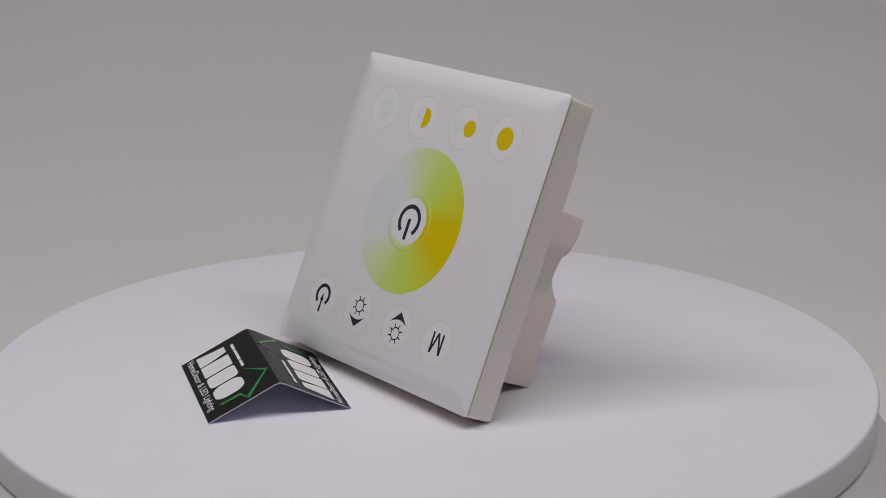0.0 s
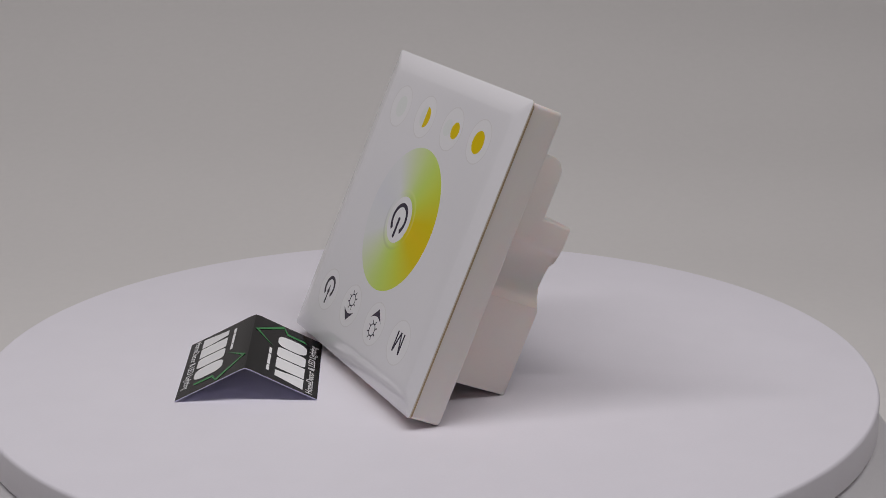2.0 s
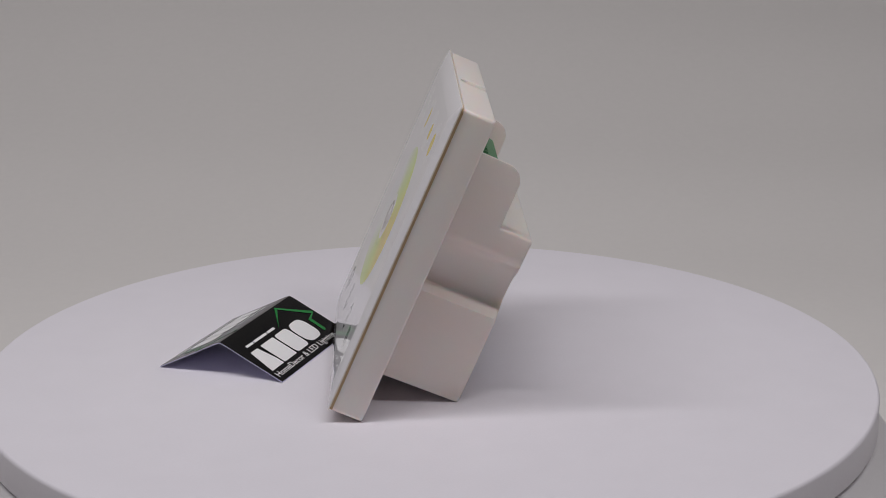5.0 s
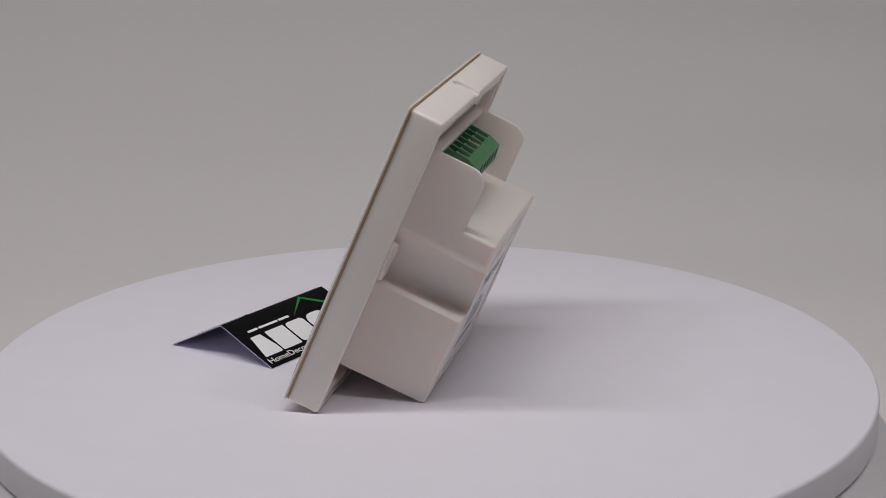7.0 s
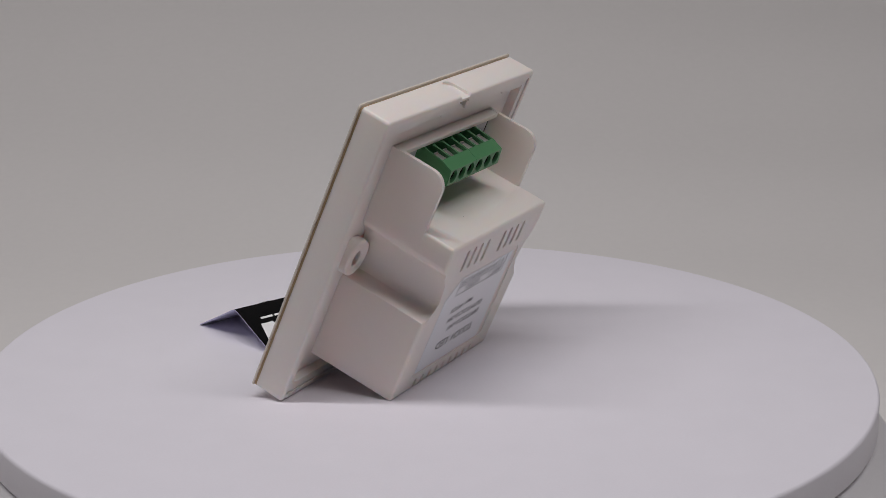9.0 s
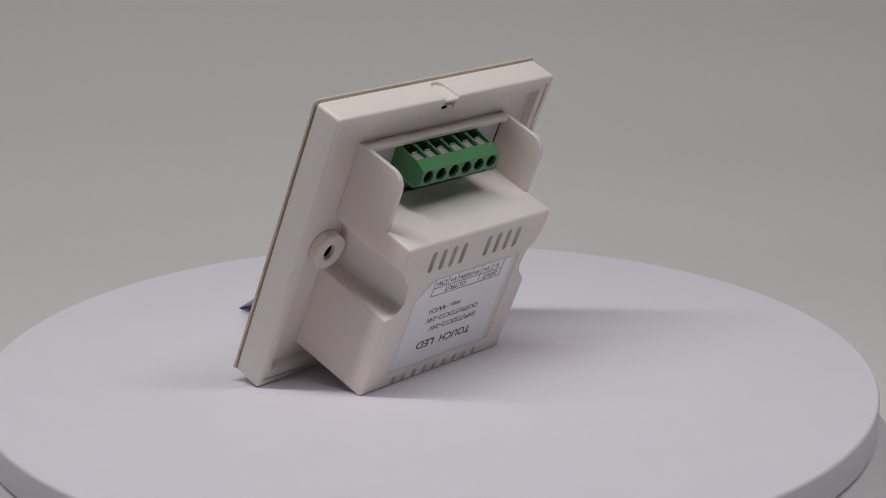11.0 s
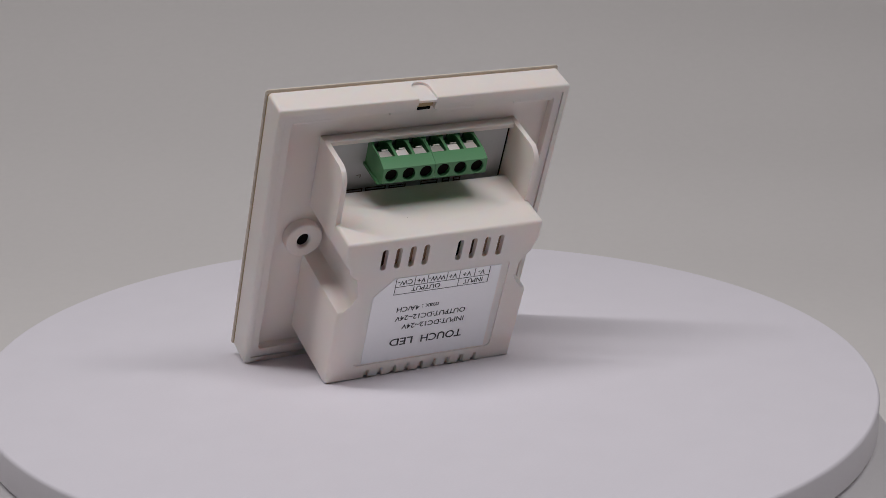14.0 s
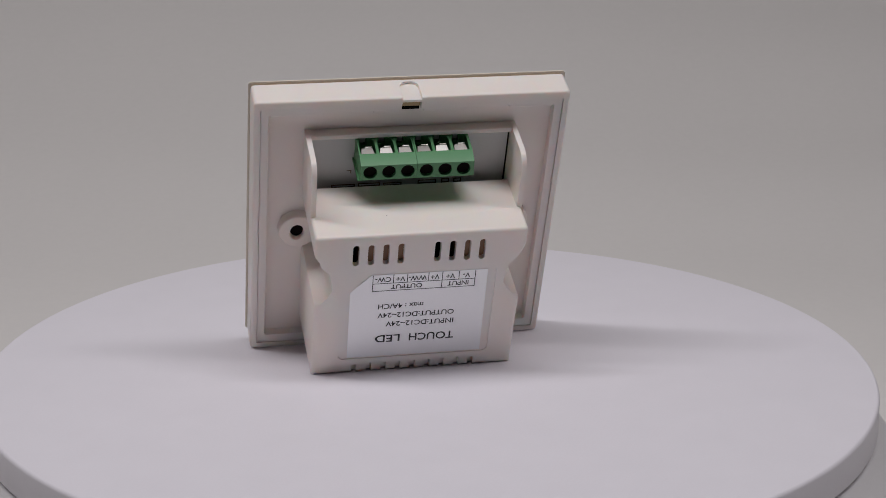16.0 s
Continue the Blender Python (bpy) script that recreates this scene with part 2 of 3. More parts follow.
def turntable():
    top = new("turntable")
    tagged(top, "round white motorised display turntable with a matt top", "turntable")
    top.matrix_world = pose(-0.0006, -0.0028, 0)
    R, r = 0.1245, 0.0010
    prof = [(0, 0), (0.06, 0), (R - r, 0)]
    prof += [(R - r + r * math.sin(radians(a)), -r + r * math.cos(radians(a))) for a in range(10, 91, 10)]
    prof += [(R, -0.0090), (R - 0.0005, -0.0095), (R - 0.006, -0.0095), (R - 0.006, -0.004), (0, -0.004)]
    platter = part("platter", lathe(prof), PLATTER, top, "matt white round platter with a rounded rim", smooth=50)
    base = [(0, -0.0101), (0.1224, -0.0101), (0.1241, -0.0103), (0.1254, -0.0114), (0.1300, -0.0175), (0.1365, -0.0275), (0.1425, -0.0385), (0.1450, -0.0446), (0.1442, -0.0459), (0, -0.0459)]
    part("base", lathe(base), BASE, top, "white plastic turntable base", smooth=40)
    return platter


platter = turntable()


# ---- touch panel ----
OX, OY, PSI, TILT = -0.0176, -0.0225, -52.11, 23.54
FACE = -1.3            # front of the glass, over its outer edge
OZ = 0.0094 * math.sin(radians(TILT)) + 0.00006
PANEL0 = pose(OX, OY, OZ, 0, 0, PSI) @ pose(0, 0, 0, -TILT)


def glass_plate(panel):
    bm = bmesh.new()
    prof = [(0.3, 0.30), (0.0, 0.22), (0.0, -0.1), (0.12, -0.20), (4.8, -1.19), (5.2, -1.26), (5.6, FACE), (8.0, FACE)]
    loops = [[bm.verts.new(P(u, v, w)) for u, v in rounded(-43.2 + i, 43.2 - i, i, 86.25 - i, max(0.9, 0.9 + i * 0.25), 6)] for i, w in prof]
    n = len(loops[0])
    for a, b in zip(loops, loops[1:]):
        for k in range(n):
            bm.faces.new((a[k], a[(k + 1) % n], b[(k + 1) % n], b[k]))
    bm.faces.new(loops[0]).material_index = 1
    bm.faces.new(list(reversed(loops[-1])))
    for f in bm.faces:
        if f.calc_center_median().y > P(0, 0, -0.11)[1] and len(f.verts) == 4:
            f.material_index = 1
    plate = part("glass_plate", bm, [GLASS, EDGE], panel, "glossy white glass touch plate with softly curved edges", smooth=30)
    # brown layer: shade under the overhanging glass, put into the colour
    g = bmesh.new()
    uv_prism(g, rounded(-42.66, 42.66, 0.1, 85.3, 0.9), 0.31, 1.2)
    part("seam_shade", g, SHADE_BROWN, panel, "thin brown layer for the shade between glass and frame")

    F = FACE
    # colour wheel and centre button
    b = bmesh.new()
    arc_band(b, WHEEL_U, WHEEL_V, 6.6, 20.4, 0, 360, F - 0.006, F + 0.2, 96)
    part("colour_wheel", b, WHEEL, plate, "printed touch ring fading from white to green and yellow", smooth=0)
    b = bmesh.new()
    arc_band(b, -1.0, 42.9, 6.55, 8.7, 0, 360, F - 0.010, F + 0.2, 96)
    part("halo", b, HALO, plate, "pale rim round the centre button", smooth=0)
    b = bmesh.new()
    uv_prism(b, circle(-1.0, 42.9, 6.6, 64), F + 0.2, F - 0.013)
    part("centre_button", b, BUTTON, plate, "white centre button", smooth=0)
    b = bmesh.new()
    arc_band(b, -1.2, 43.0, 3.4, 4.6, -52, 232, F - 0.018, F, 40)
    uv_prism(b, rounded(-1.82, -0.58, 37.6, 43.6, 0.55), F, F - 0.020)
    part("power_symbol", b, INK, plate, "dark power symbol standing on its head", smooth=0)

    # two rows of four round touch fields
    for cv, row in ((71.25, (-26.7, -9.4, 8.5, 25.7)), (14.75, (-27.3, -10.1, 7.8, 25.0))):
        for cu in row:
            b = bmesh.new()
            uv_prism(b, circle(cu, cv, 6.0, 48), F + 0.2, F - 0.005)
            part("button", b, BUTTON, plate, smooth=0)
            b = bmesh.new()
            arc_band(b, cu, cv, 5.88, 6.2, 0, 360, F - 0.008, F + 0.2, 64)
            part("button_outline", b, OUTLINE, plate, smooth=0)
    cv = 71.25

    def flat(name, outline, mat, label=""):
        b = bmesh.new()
        uv_prism(b, outline, F + 0.1, F - 0.012)
        part(name, b, mat, plate, label, smooth=0)

    flat("dot", circle(-26.2, cv, 3.1), PALE, "pale grey dot")
    flat("half_dot", circle(-9.4, cv, 3.0, 28, 95, 265), PALE, "pale grey half dot")
    flat("half_dot", circle(-9.3, cv, 3.0, 28, -90, 90), YELLOW, "yellow half dot")
    flat("dot", circle(6.1, cv, 2.4), PALE, "pale grey dot")
    flat("dot", circle(10.8, cv, 2.35), YELLOW, "small yellow dot")
    flat("dot", circle(25.5, cv - 0.25, 3.15), YELLOW, "large yellow dot")

    # symbols of the lower row
    cv = 14.75
    b = bmesh.new()
    arc_band(b, -27.3, cv + 0.7, 2.3, 3.3, -50, 230, F - 0.014, F, 32)
    uv_prism(b, [(-27.72, cv - 4.2), (-26.88, cv - 4.2), (-27.0, cv - 0.6), (-27.6, cv - 0.6)], F, F - 0.016)
    uv_prism(b, [(-28.1, cv - 0.9), (-26.5, cv - 0.9), (-27.3, cv + 1.4)], F, F - 0.018)
    part("power_symbol", b, INK, plate, smooth=0)
    for cu, s in ((-10.1, 1), (7.8, -1)):
        b = bmesh.new()
        su, sv = cu, cv + 1.7 * s
        arc_band(b, su, sv, 1.5, 1.83, 0, 360, F - 0.014, F, 28)
        for k in range(8):
            a = radians(45 * k + 22)
            d, e = Vector((math.cos(a), math.sin(a))), Vector((-math.sin(a), math.cos(a))) * 0.17
            q = [Vector((su, sv)) + d * x + e * y for x, y in ((1.82, -1), (2.8, -1), (2.8, 1), (1.82, 1))]
            uv_prism(b, [tuple(p) for p in q], F, F - 0.016)
        # arrow head with a hollow base
        tip = cv - 4.3 * s
        q = [(cu - 3.6, cv - 1.0 * s)] + [(cu - 3.6 + 7.2 * k / 8, cv - (1.0 + 1.15 * math.sin(math.pi * k / 8)) * s) for k in range(1, 8)] + [(cu + 3.6, cv - 1.0 * s), (cu, tip)]
        uv_prism(b, q, F, F - 0.018)
        part("brightness_symbol", b, INK, plate, smooth=0)
    b = bmesh.new()
    for k, (ua, ub) in enumerate(((-1.95, -1.95), (-1.95, 0.0), (1.95, 0.0), (1.95, 1.95))):
        # stroke from the foot (ua) to the head (ub), upside down
        q = [(25.0 + ua - 0.36, cv - 2.85), (25.0 + ua + 0.36, cv - 2.85), (25.0 + ub + 0.36, cv + 2.85), (25.0 + ub - 0.36, cv + 2.85)]
        uv_prism(b, q, F, F - 0.014 - 0.002 * k)
    part("letter", b, INK, plate, "dark letter M standing on its head", smooth=0)
    return plate


def frame_shell(panel):
    bm = bmesh.new()
    prof = [(0.2, 0.80), (0.0, 1.0), (0.0, 8.75), (0.09, 9.07), (0.3, 9.31), (0.62, 9.4)]
    loops = [[bm.verts.new(P(u, v, w)) for u, v in rounded(-42.7 + i, 42.7 - i, i, 85.8 - i, 1.1, 6)] for i, w in prof]
    n = len(loops[0])
    for a, b in zip(loops, loops[1:]):
        for k in range(n):
            bm.faces.new((a[k], a[(k + 1) % n], b[(k + 1) % n], b[k]))
    bm.faces.new(loops[0])
    bm.faces.new(list(reversed(loops[-1])))
    c1 = bmesh.new()
    uv_prism(c1, rounded(-40.9, 40.9, 1.8, 83.5, 0.5, 2), 3.0, 12.0)
    # screwdriver groove in the top side and the slot behind it
    c2 = bmesh.new()
    prism(c2, [P(u, 84.95, w) for u, w in groove()], [P(u, 87, w) for u, w in groove()])
    c3 = bmesh.new()
    box(c3, -1.9, 3.3, 81.9, 84.2, 5.0, 12)
    me = cut(bm, c1, c2, c3)
    # near-black block: the shade deep in the slot, put into the colour
    d = bmesh.new()
    box(d, -1.85, 3.25, 80.2, 81.9, 4.6, 6.7)
    # added block: inner wall of the slot, its shade painted brown
    u = bmesh.new()
    box(u, -1.85, 3.25, 81.91, 83.1, 4.6, 7.7)
    part("slot_wall_shade", u, SHADE_BROWN, panel, "brown block for the shaded inner wall of the slot", smooth=0)
    part("slot", d, SHADE_BLACK, panel, "near-black block for the shade in the slot", smooth=0)
    finish("frame", me, SHELL, panel, "ivory plastic frame with a groove in its top side", smooth=32, bevel=0.0005, segments=3)


def groove():
    return [(3.3, 12), (-1.9, 12), (-1.9, 4.3)] + [(0.7 + 2.6 * math.cos(radians(a)), 4.3 - 2.6 * math.sin(radians(a))) for a in range(170, 9, -20)] + [(3.3, 4.3)]


# outline of the housing seen from behind, with a screw channel in each side
def channel(s):
    q = [(28.7, 52.6), (28.3, 51.3), (27.3, 50.3), (26.2, 49.25), (25.3, 48.0), (24.6, 46.3), (24.1, 44.4), (23.75, 42.2), (23.55, 40.0),
         (23.6, 38.3), (24.1, 37.0), (25.2, 36.2), (27.1, 35.65), (28.15, 34.95), (28.52, 33.7)]
    return [(s * u, v) for u, v in q]


def housing(panel):
    FLOOR = 6.4
    bm = bmesh.new()
    # base plate with a raised lip
    box(bm, -40.8, 40.8, 1.9, 83.4, 3.2, 9.0)
    well = bmesh.new()
    uv_prism(well, rounded(-38.6, 38.6, 4.6, 81.6, 0.8, 3), FLOOR, 12)
    box(well, -1.9, 3.3, 80.1, 84.2, 5.0, 12)
    plate = finish("back_plate", cut(bm, well), SHELL, panel, "ivory plastic back plate with a raised lip", smooth=32, bevel=0.00015)
    for u0, u1 in ((-38.2, -26.0), (-14.5, -2.6), (4.0, 11.0), (24.0, 38.2)):
        c = bmesh.new()
        box(c, u0, u1, 80.75, 81.7, 8.0, 8.85)
        part("clip", c, SHELL, plate, smooth=0, bevel=0.00025)

    # the deep box with its two ears
    bm = bmesh.new()
    r = channel(1)
    l = list(reversed(channel(-1)))
    outline = [(-28.3, 10.0), (28.3, 10.0)] + list(reversed(r)) + [(28.7, 58.4), (-28.7, 58.4)] + list(reversed(l))
    uv_prism(bm, outline, FLOOR - 0.5, 32.9)
    # draft of the underside
    for v in bm.verts:
        if v.co.y < 0.01 and v.co.z < 0.0125:
            v.co.z -= 0.0006
    # soft moulded edges round the rear face and along the four corners
    rear = P(0, 0, 32.9)[1]
    corners = [P(s * u, v, 0) for s in (1, -1) for u, v in ((28.3, 10.0), (28.7, 58.4))]

    def at_corner(e):
        a, b = e.verts[0].co, e.verts[1].co
        return abs(a.x - b.x) + abs(a.z - b.z) < 1e-6 and any(abs(a.x - c[0]) + abs(a.z - c[2]) < 1e-5 for c in corners)

    soft = [e for e in bm.edges if all(abs(v.co.y - rear) < 1e-6 for v in e.verts) or at_corner(e)]
    bmesh.ops.bevel(bm, geom=soft, offset=0.0009, offset_type="OFFSET", segments=4, profile=0.5, affect="EDGES", clamp_overlap=True)
    hollow = bmesh.new()
    box(hollow, -22.0, 22.0, 14.6, 56.6, FLOOR + 0.2, 31.2)
    slots = bmesh.new()
    for cu in (17.65, 13.6, 9.55, 5.55, -4.4, -8.45, -12.5, -16.55):
        uv_prism(slots, rounded(cu - 0.86, cu + 0.86, 48.55, 55.35, 0.83, 4), 29.5, 34)
    for k in range(9):
        cu = 16.4 - 4.14 * k
        uv_prism(slots, rounded(cu - 0.74, cu + 0.74, 7.0, 13.2, 0.5, 3), 31.6, 34)
    recess = bmesh.new()
    uv_prism(recess, rounded(-21.2, 21.2, 15.0, 46.2, 1.8, 5), 32.55, 34)
    # bay below the terminals
    bay = bmesh.new()
    box(bay, -27.39, 27.39, 54.5, 60, FLOOR - 0.3, 11.2)
    ears = []
    for s in (1, -1):
        e = bmesh.new()
        prof = [(56.0, FLOOR - 0.5), (56.0, 23.5), (69.6, 23.5)]
        prof += [(70.15 + 4.5 * math.sin(radians(a)), 19.0 + 4.5 * math.cos(radians(a))) for a in range(10, 91, 10)]
        prof += [(74.75, FLOOR - 0.5)]
        vw_prism(e, prof, s * 28.8, s * 27.4)
        ears.append(e)
    me = cut(bm, recess, hollow, slots, bay, join=ears)
    hb = finish("housing", me, SHELL, panel, "ivory plastic rear box with vent slots, screw channels and two cheeks", smooth=32, bevel=0.0007, segments=3)

    for s in (1, -1):
        # screw boss with an oval hole
        b = bmesh.new()
        cu, cv = s * 30.0, 42.3
        o = circle(cu, cv, 5.3, 40)
        uv_prism(b, o, FLOOR - 0.5, 9.4)
        h = bmesh.new()
        uv_prism(h, [(cu + s * 0.2 + 1.85 * math.cos(radians(a)), cv - 0.1 + 2.35 * math.sin(radians(a))) for a in range(0, 360, 12)], FLOOR + 0.3, 12)
        finish("screw_boss", cut(b, h), SHELL, panel, "screw boss with a dark oval hole", smooth=32, bevel=0.0004)
        # near-black plug, so the shade in the boss is painted
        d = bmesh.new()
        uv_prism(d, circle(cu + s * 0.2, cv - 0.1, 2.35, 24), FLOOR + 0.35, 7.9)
        part("hole", d, SHADE_BLACK, panel, "near-black plug for the shade in the screw boss", smooth=0)
    # strip that closes the bay at the top
    b = bmesh.new()
    box(b, -28.6, 28.6, 73.2, 74.6, FLOOR - 0.4, 9.6)
    part("strip", b, SHELL, panel, smooth=0, bevel=0.0003)
    # near-black sheet that paints the shade inside the box
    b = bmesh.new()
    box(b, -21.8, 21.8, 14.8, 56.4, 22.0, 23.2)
    board = part("inner_shade_sheet", b, SHADE_BLACK, panel, "near-black sheet for the shade inside the rear box", smooth=0)
    # brown blocks close behind five of the eight vent slots
    for u0, u1 in ((-20.5, -10.6), (0.5, 16.2)):
        b = bmesh.new()
        box(b, u0, u1, 44.0, 56.2, 23.2, 31.15)
        part("inner_block", b, BROWN, board, "brown block behind the vent slots", smooth=0)
    # a drop of moulding flash
    b = bmesh.new()
    bmesh.ops.create_icosphere(b, subdivisions=1, radius=0.00009, matrix=Matrix.Translation(P(8.5, 58.42, 24.5)))
    part("speck", b, SILK, panel, "dark speck on the box", smooth=0)


def circuit_board(panel):
    b = bmesh.new()
    box(b, -26.95, 26.95, 54.6, 73.15, 6.5, 7.7)
    board = part("circuit_board", b, BOARD, panel, "pale grey circuit board behind the terminals", smooth=0)
    # strip painted near-black where only shade lies beside the board
    d = bmesh.new()
    box(d, -27.38, -26.97, 56.0, 73.0, 6.45, 7.76)
    part("gap", d, SHADE_BLACK, board, "near-black strip for the shade beside the board", smooth=0)
    for u0, u1, v0, v1 in ((21, 14.5, 55.4, 56.3), (13.6, 7.5, 55.5, 56.4), (6.6, 1.5, 55.4, 56.2), (-3, -8.2, 55.6, 56.6), (-9.6, -11.8, 55.6, 56.7), (-13.0, -15.2, 55.6, 56.7)):
        m = bmesh.new()
        a, c = min(u0, u1), max(u0, u1)
        v1 += 0.5
        for q in ((a, c, v1 - 0.3, v1), (a, a + 0.3, v0, v1 - 0.31), (c - 0.3, c, v0, v1 - 0.31), (a + 0.31, c - 0.31, v0 + 0.2, v0 + 0.6)):
            box(m, *q, 7.72, 7.75)
        part("silkscreen_mark", m, SILK, board, smooth=0)
    for u0, u1, v0, v1 in ((15.95, 17.0, 61.3, 61.5), (15.7, 15.94, 60.5, 61.5)):
        m = bmesh.new()
        box(m, u0, u1, v0, v1, 7.72, 7.75)
        part("silkscreen_mark", m, SILK, board, smooth=0)


def terminals(panel):
    pitch = 5.05
    tilts = {0: (4.0, 12.5, 7.0), 1: (2.0, 13.5, 5.5)}
    for i, u1 in enumerate((15.15, -0.05)):
        u0 = u1 - 3 * pitch + (0.05 if u1 > 0 else -0.3)
        b = bmesh.new()
        vw_prism(b, [(72.9, 7.7), (72.15, 15.5), (70.9, 18.8), (66.5, 19.2), (65.0, 17.2), (65.0, 7.7)], u0, u1)
        cs = [u1 - pitch * (k + 0.5) for k in range(3)]
        cutters = []
        for cu in cs:
            h, w, scoop, notch = bmesh.new(), bmesh.new(), bmesh.new(), bmesh.new()
            uv_prism(h, circle(cu, 68.75, 1.85, 28), 14.6, 22)
            box(w, cu - 2.14, cu + 2.14, 67.0, 74, 10.6, 15.15)
            ring = [(cu + 2.13 * math.cos(radians(q)), 10.75 + 2.13 * math.sin(radians(q))) for q in range(0, 360, 15)]
            prism(scoop, [P(u, 67.0, w_) for u, w_ in ring], [P(u, 74.0, w_) for u, w_ in ring])
            box(notch, cu - 0.2, cu + 1.5, 70.6, 74, 7.0, 9.6)
            cutters += [h, w, scoop, notch]
        block = finish("terminal_block", cut(b, *cutters), GREEN, panel, "green three-way screw terminal block", smooth=32, bevel=0.00010, segments=1)
        r = bmesh.new()
        vw_prism(r, [(65.0, 7.7), (65.0, 17.2), (65.5, 17.9), (65.75, 16.4), (65.75, 7.7)], u1 + 0.002, u1 + 0.5)
        part("rail", r, GREEN, block, smooth=0)
        for k, cu in enumerate(cs):
            # near-black plug painted as the shade inside the wire entry
            d = bmesh.new()
            uv_prism(d, circle(cu, 68.75, 1.84, 24), 16.6, 18.1)
            part("wire_shade_plug", d, SHADE_BLACK, block, "near-black plug for the shade in the wire entry", smooth=0)
            # near-black layer: shade at the bottom of the well, as colour
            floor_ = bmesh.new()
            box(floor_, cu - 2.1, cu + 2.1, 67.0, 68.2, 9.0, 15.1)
            part("well_shade", floor_, SHADE_BLACK, block, "near-black layer for the shade in the screw well", smooth=0)
            # folded clamp plate: broad in front, narrow behind, each at its own slant
            c = bmesh.new()
            dv = 3.0 * math.tan(radians(tilts[i][k]))
            top = [(cu - 1.95, 71.75 - dv, 15.1), (cu + 1.95, 71.75 - dv, 15.1), (cu + 1.5, 71.75, 12.0), (cu - 1.5, 71.75, 12.0)]
            prism(c, [P(*q) for q in top], [P(u, v - 0.5, w) for u, v, w in top])
            box(c, cu - 1.44, cu + 0.5, 70.6, 72.0, 11.5, 11.98)
            prism(c, [P(u, v - 0.51, w) for u, v, w in top], [P(u, 68.1, w) for u, v, w in top])
            part("clamp", c, STEEL, block, "plated steel clamp", smooth=0, bevel=0.00012)
            s = bmesh.new()
            vw_prism(s, [(68.3, 9.0), (68.3, 9.9), (69.8, 9.9), (69.8, 9.0)], cu - 0.4, cu + 0.4)
            part("pin", s, STEEL, block, "grey steel pin", smooth=0)


def label_sticker(panel):
    W = 32.55
    b = bmesh.new()
    uv_prism(b, [(18.5, 15.4), (18.6, 39.0), (13.0, 44.7), (-18.9, 44.7), (-19.1, 15.4)], W + 0.005, W + 0.09)
    st = part("label", b, LABEL, panel, "silvery white rating label with black print, upside down", smooth=0)
    Z = W + 0.095
    fr = Matrix.Translation(P(0, 0, Z)) @ Matrix(((1, 0, 0, 0), (0, 0, 1, 0), (0, -1, 0, 0), (0, 0, 0, 1)))

    def line(text, u0, u1, vc, h):
        bm = writing(text, fr, u0 / 1000, u1 / 1000, (-vc - h / 2) / 1000, (-vc + h / 2) / 1000, 0.00002)
        part("print", bm, BLACK, st, smooth=0)

    line("TOUCH", -11.1, 1.4, 21.7, 2.65)
    line("LED", 4.0, 10.9, 21.7, 2.55)
    line("INPUT:DC12~24V", -10.7, 8.2, 27.0, 1.75)
    line("OUTPUT:DC12~24V", -10.6, 10.7, 30.2, 1.75)
    line("max : 4A/CH", -1.8, 10.7, 33.4, 1.75)
    line("OUTPUT", -1.0, 7.6, 40.35, 1.55)
    line("INPUT", -13.8, -8.0, 40.35, 1.55)
    for text, u0, u1 in (("CW-", 7.7, 12.0), ("V+", 3.8, 6.3), ("WW-", -2.1, 2.9), ("V+", -5.6, -3.2), ("V+", -9.9, -7.4), ("V-", -14.1, -12.0)):
        line(text, u0, u1, 43.0, 1.7)

    def rule(u0, u1, v0, v1):
        bm = bmesh.new()
        box(bm, u0, u1, v0, v1, Z - 0.004, Z + 0.015)
        part("rule", bm, BLACK, st, smooth=0)

    rule(-15.6, 12.7, 38.95, 39.15)
    rule(-15.6, 12.7, 41.55, 41.75)
    for u, v0, v1 in ((12.6, 39.1, 44.6), (-15.5, 39.1, 44.6), (-6.4, 39.1, 44.6), (7.0, 41.7, 44.6), (3.2, 41.7, 44.6), (-2.6, 41.7, 44.6), (-11.0, 41.7, 44.6)):
        rule(u - 0.1, u + 0.1, v0 + 0.06, v1)


def touch_panel():
    panel = new("touch_panel")
    panel.matrix_world = PANEL0
    tagged(panel, "white glass wall touch panel with ivory plastic back, leaning upside down", "wall switch")
    glass_plate(panel)
    frame_shell(panel)
    housing(panel)
    circuit_board(panel)
    terminals(panel)
    label_sticker(panel)
    return panel


panel = touch_panel()


# ---- folded card ----
CX, CY, CPSI = -0.0456, -0.0231, 16.19
CL, CW, CH = 0.0462, 0.0189, 0.0094
CARD0 = pose(CX, CY, 0.0, 0, 0, CPSI)


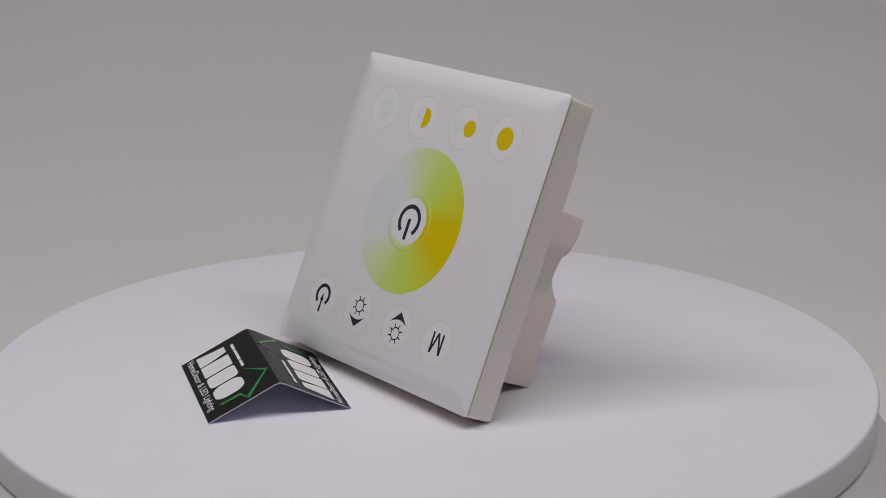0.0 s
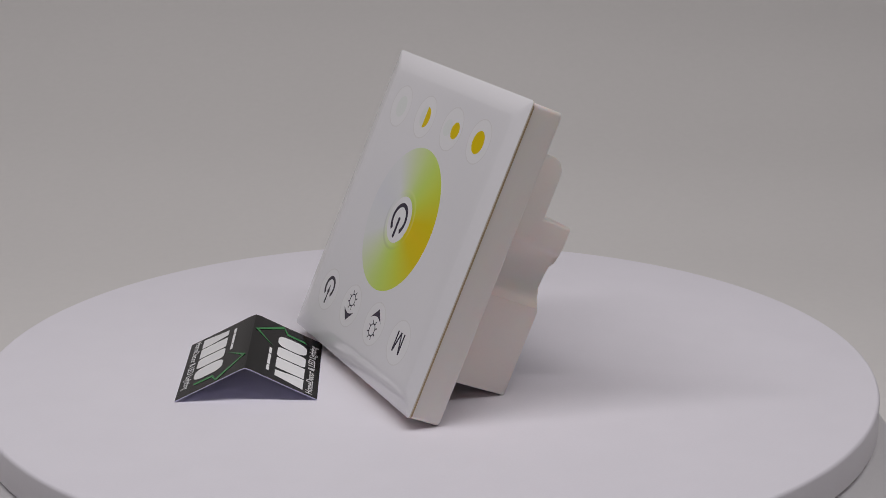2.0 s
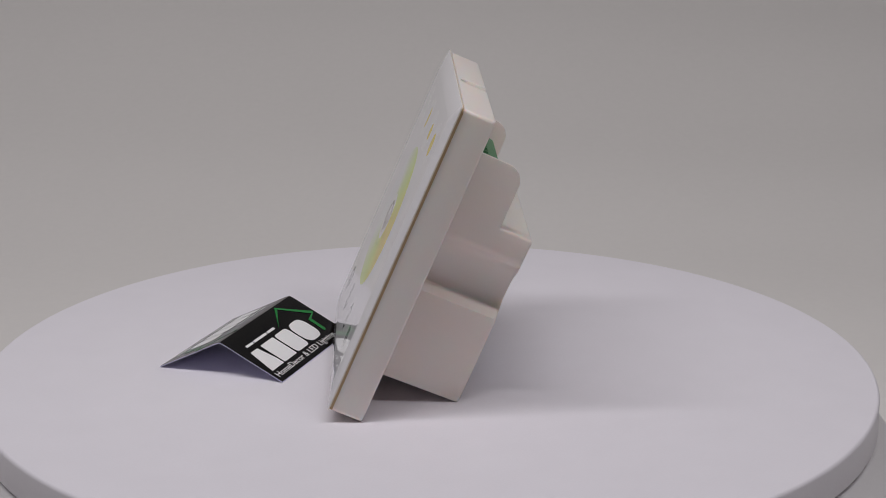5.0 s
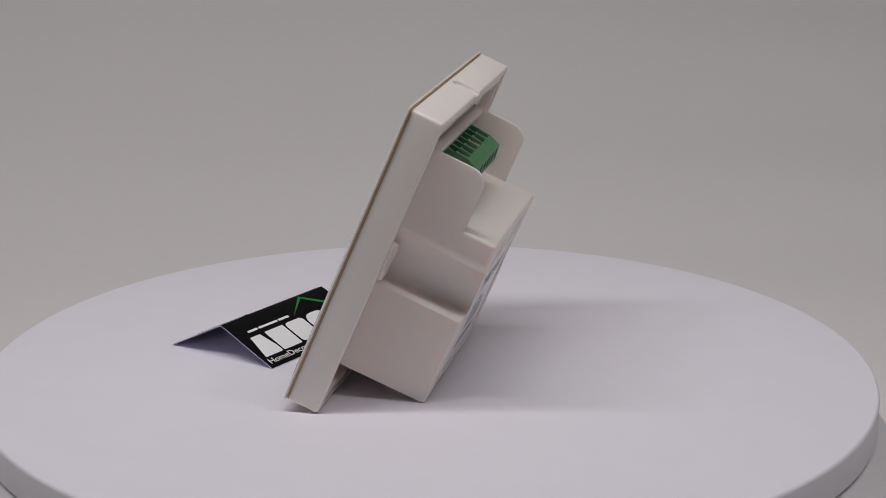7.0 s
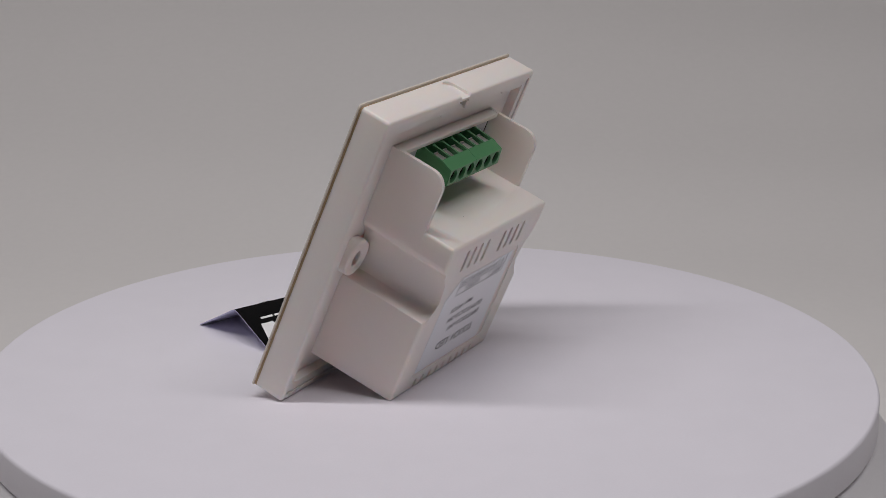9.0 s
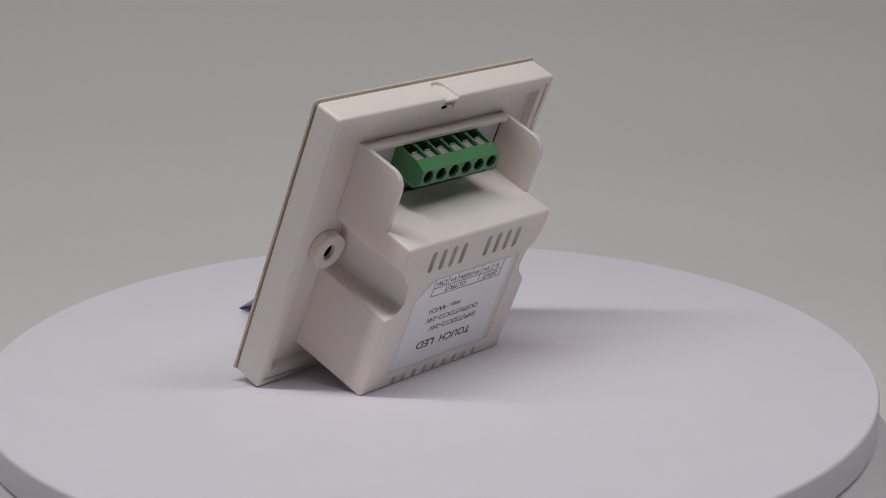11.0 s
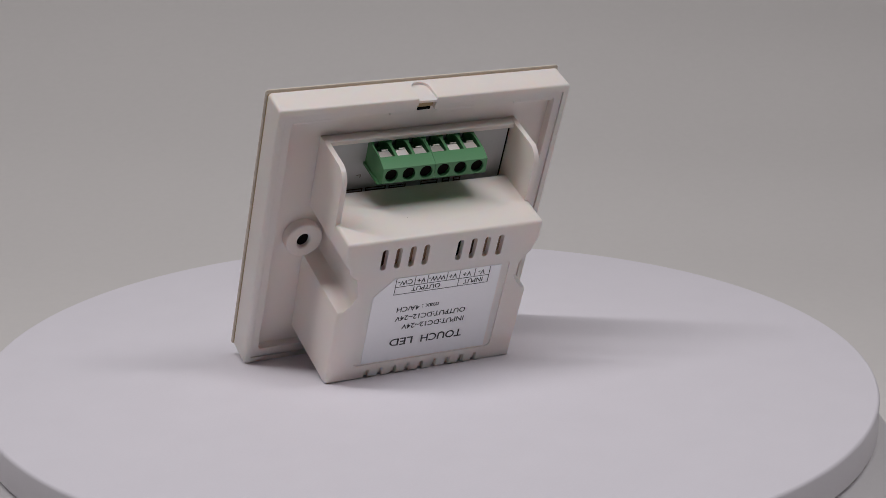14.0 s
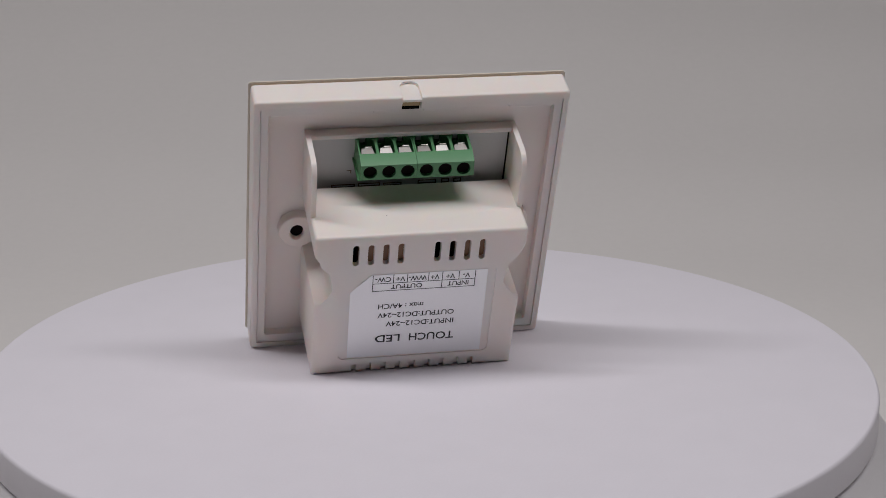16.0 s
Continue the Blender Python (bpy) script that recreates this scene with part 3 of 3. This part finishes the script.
def folded_card():
    card = new("folded_card")
    card.matrix_world = CARD0
    tagged(card, "black glossy business card folded into a tent beside the panel", "business card")
    slope = math.hypot(CW, CH)
    # cross-section: two slightly bowed flaps and a soft ridge
    def section(off):
        out = []
        for k in range(-12, 13):
            x = CW * k / 12
            f = abs(k) / 12
            z = CH * (1 - f) - 0.00006 * math.sin(math.pi * f)
            if k == 0:
                z -= 0.00022
            out.append((x, z + off))
        return out
    T = 0.00032
    top, low = section(T), section(0.00002)
    bm = bmesh.new()
    vs = [[[bm.verts.new((x, y, z)) for x, z in s] for y in (-CL / 2, CL / 2)] for s in (top, low)]
    n = len(top)
    for k in range(n - 1):
        bm.faces.new((vs[0][0][k], vs[0][0][k + 1], vs[0][1][k + 1], vs[0][1][k])).material_index = 0
        bm.faces.new((vs[1][0][k], vs[1][1][k], vs[1][1][k + 1], vs[1][0][k + 1])).material_index = 1
        for y in (0, 1):
            bm.faces.new((vs[0][y][k], vs[0][y][k + 1], vs[1][y][k + 1], vs[1][y][k])).material_index = 1
    for k in (0, n - 1):
        bm.faces.new((vs[0][0][k], vs[0][1][k], vs[1][1][k], vs[1][0][k])).material_index = 1
    sheet = part("card_sheet", bm, [CARD, CARDWHITE], card, "black printed card stock, white underneath and along its edges", smooth=20)

    for s in (1, -1):
        X = Vector((0, s, 0))
        Y = Vector((-s * CW, 0, CH)) / slope
        N = X.cross(Y)
        fr = Matrix.Translation(Vector((s * CW, -s * CL / 2, T)) + N * 0.00006) @ Matrix((X, Y, N)).transposed().to_4x4()
        # bow of the flap
        def sheetbend(bm):
            for v in bm.verts:
                q = fr.inverted() @ v.co
                f = min(1, max(0, 1 - q.y / slope))
                v.co.z -= 0.00006 * math.sin(math.pi * f)
            return bm

        def shape(name, outline, mat, label=""):
            b = bmesh.new()
            prism(b, [fr @ Vector((x / 1000, y / 1000, 0)) for x, y in outline], [fr @ Vector((x / 1000, y / 1000, 0.00003)) for x, y in outline])
            part(name, sheetbend(b), mat, sheet, label, smooth=0)

        CARD_PRINTS(shape, lambda t, *q: part("print", sheetbend(writing(t, fr, *[a / 1000 for a in q])), PRINT, sheet, smooth=0))
    return card


def CARD_PRINTS(shape, line):
    line("HomeDecor & LED Lighting", 1.4, 40.2, 0.9, 3.6)
    # block mark: four plain white shapes
    shape("mark", [(2.0, 4.4), (9.6, 4.4), (9.6, 7.0), (8.2, 12.8), (4.0, 12.8)], PRINT, "plain white block of the printed mark")
    shape("mark", rounded(10.3, 18.4, 4.4, 12.9, 0.4, 2), PRINT, "plain white block of the printed mark")
    shape("mark", rounded(19.2, 27.2, 4.4, 13.0, 1.4, 3), PRINT, "plain white block of the printed mark")
    shape("mark", rounded(28.0, 37.0, 4.4, 13.2, 3.0, 4), PRINT, "plain white block of the printed mark")
    # address line as a plain bar
    for x0, x1 in ((5.4, 9.6), (10.2, 18.4), (19.0, 23.6)):
        shape("bar", [(x0, 14.6), (x1, 14.6), (x1, 15.4), (x0, 15.4)], PRINT, "plain white bar in place of small print")
    # roof-shaped line: thin rafter, thick rafter, kink and wall
    shape("roof_line", [(25.2, 14.2), (34.2, 19.4), (34.0, 20.4)], GREENPRINT, "green roof-shaped line")
    shape("roof_line", [(34.0, 20.4), (34.2, 19.3), (43.6, 12.0), (45.6, 12.3)], GREENPRINT, "green roof-shaped line")
    shape("roof_line", [(45.6, 12.2), (43.6, 11.95), (39.3, 10.9), (39.6, 10.2), (41.0, 10.6)], GREENPRINT, "green roof-shaped line")
    shape("roof_line", [(39.3, 10.8), (38.9, 4.7), (40.5, 5.3), (40.9, 10.5)], GREENPRINT, "green roof-shaped line")


card = folded_card()


# ---- the turning things ----
def motions():
    times = [0.5 * k for k in range(33)]
    for ob, m0 in ((panel, PANEL0), (card, CARD0), (platter, Matrix())):
        walk(ob, [(t, pose(0, 0, 0, 0, 0, RATE * t) @ m0) for t in times])


motions()
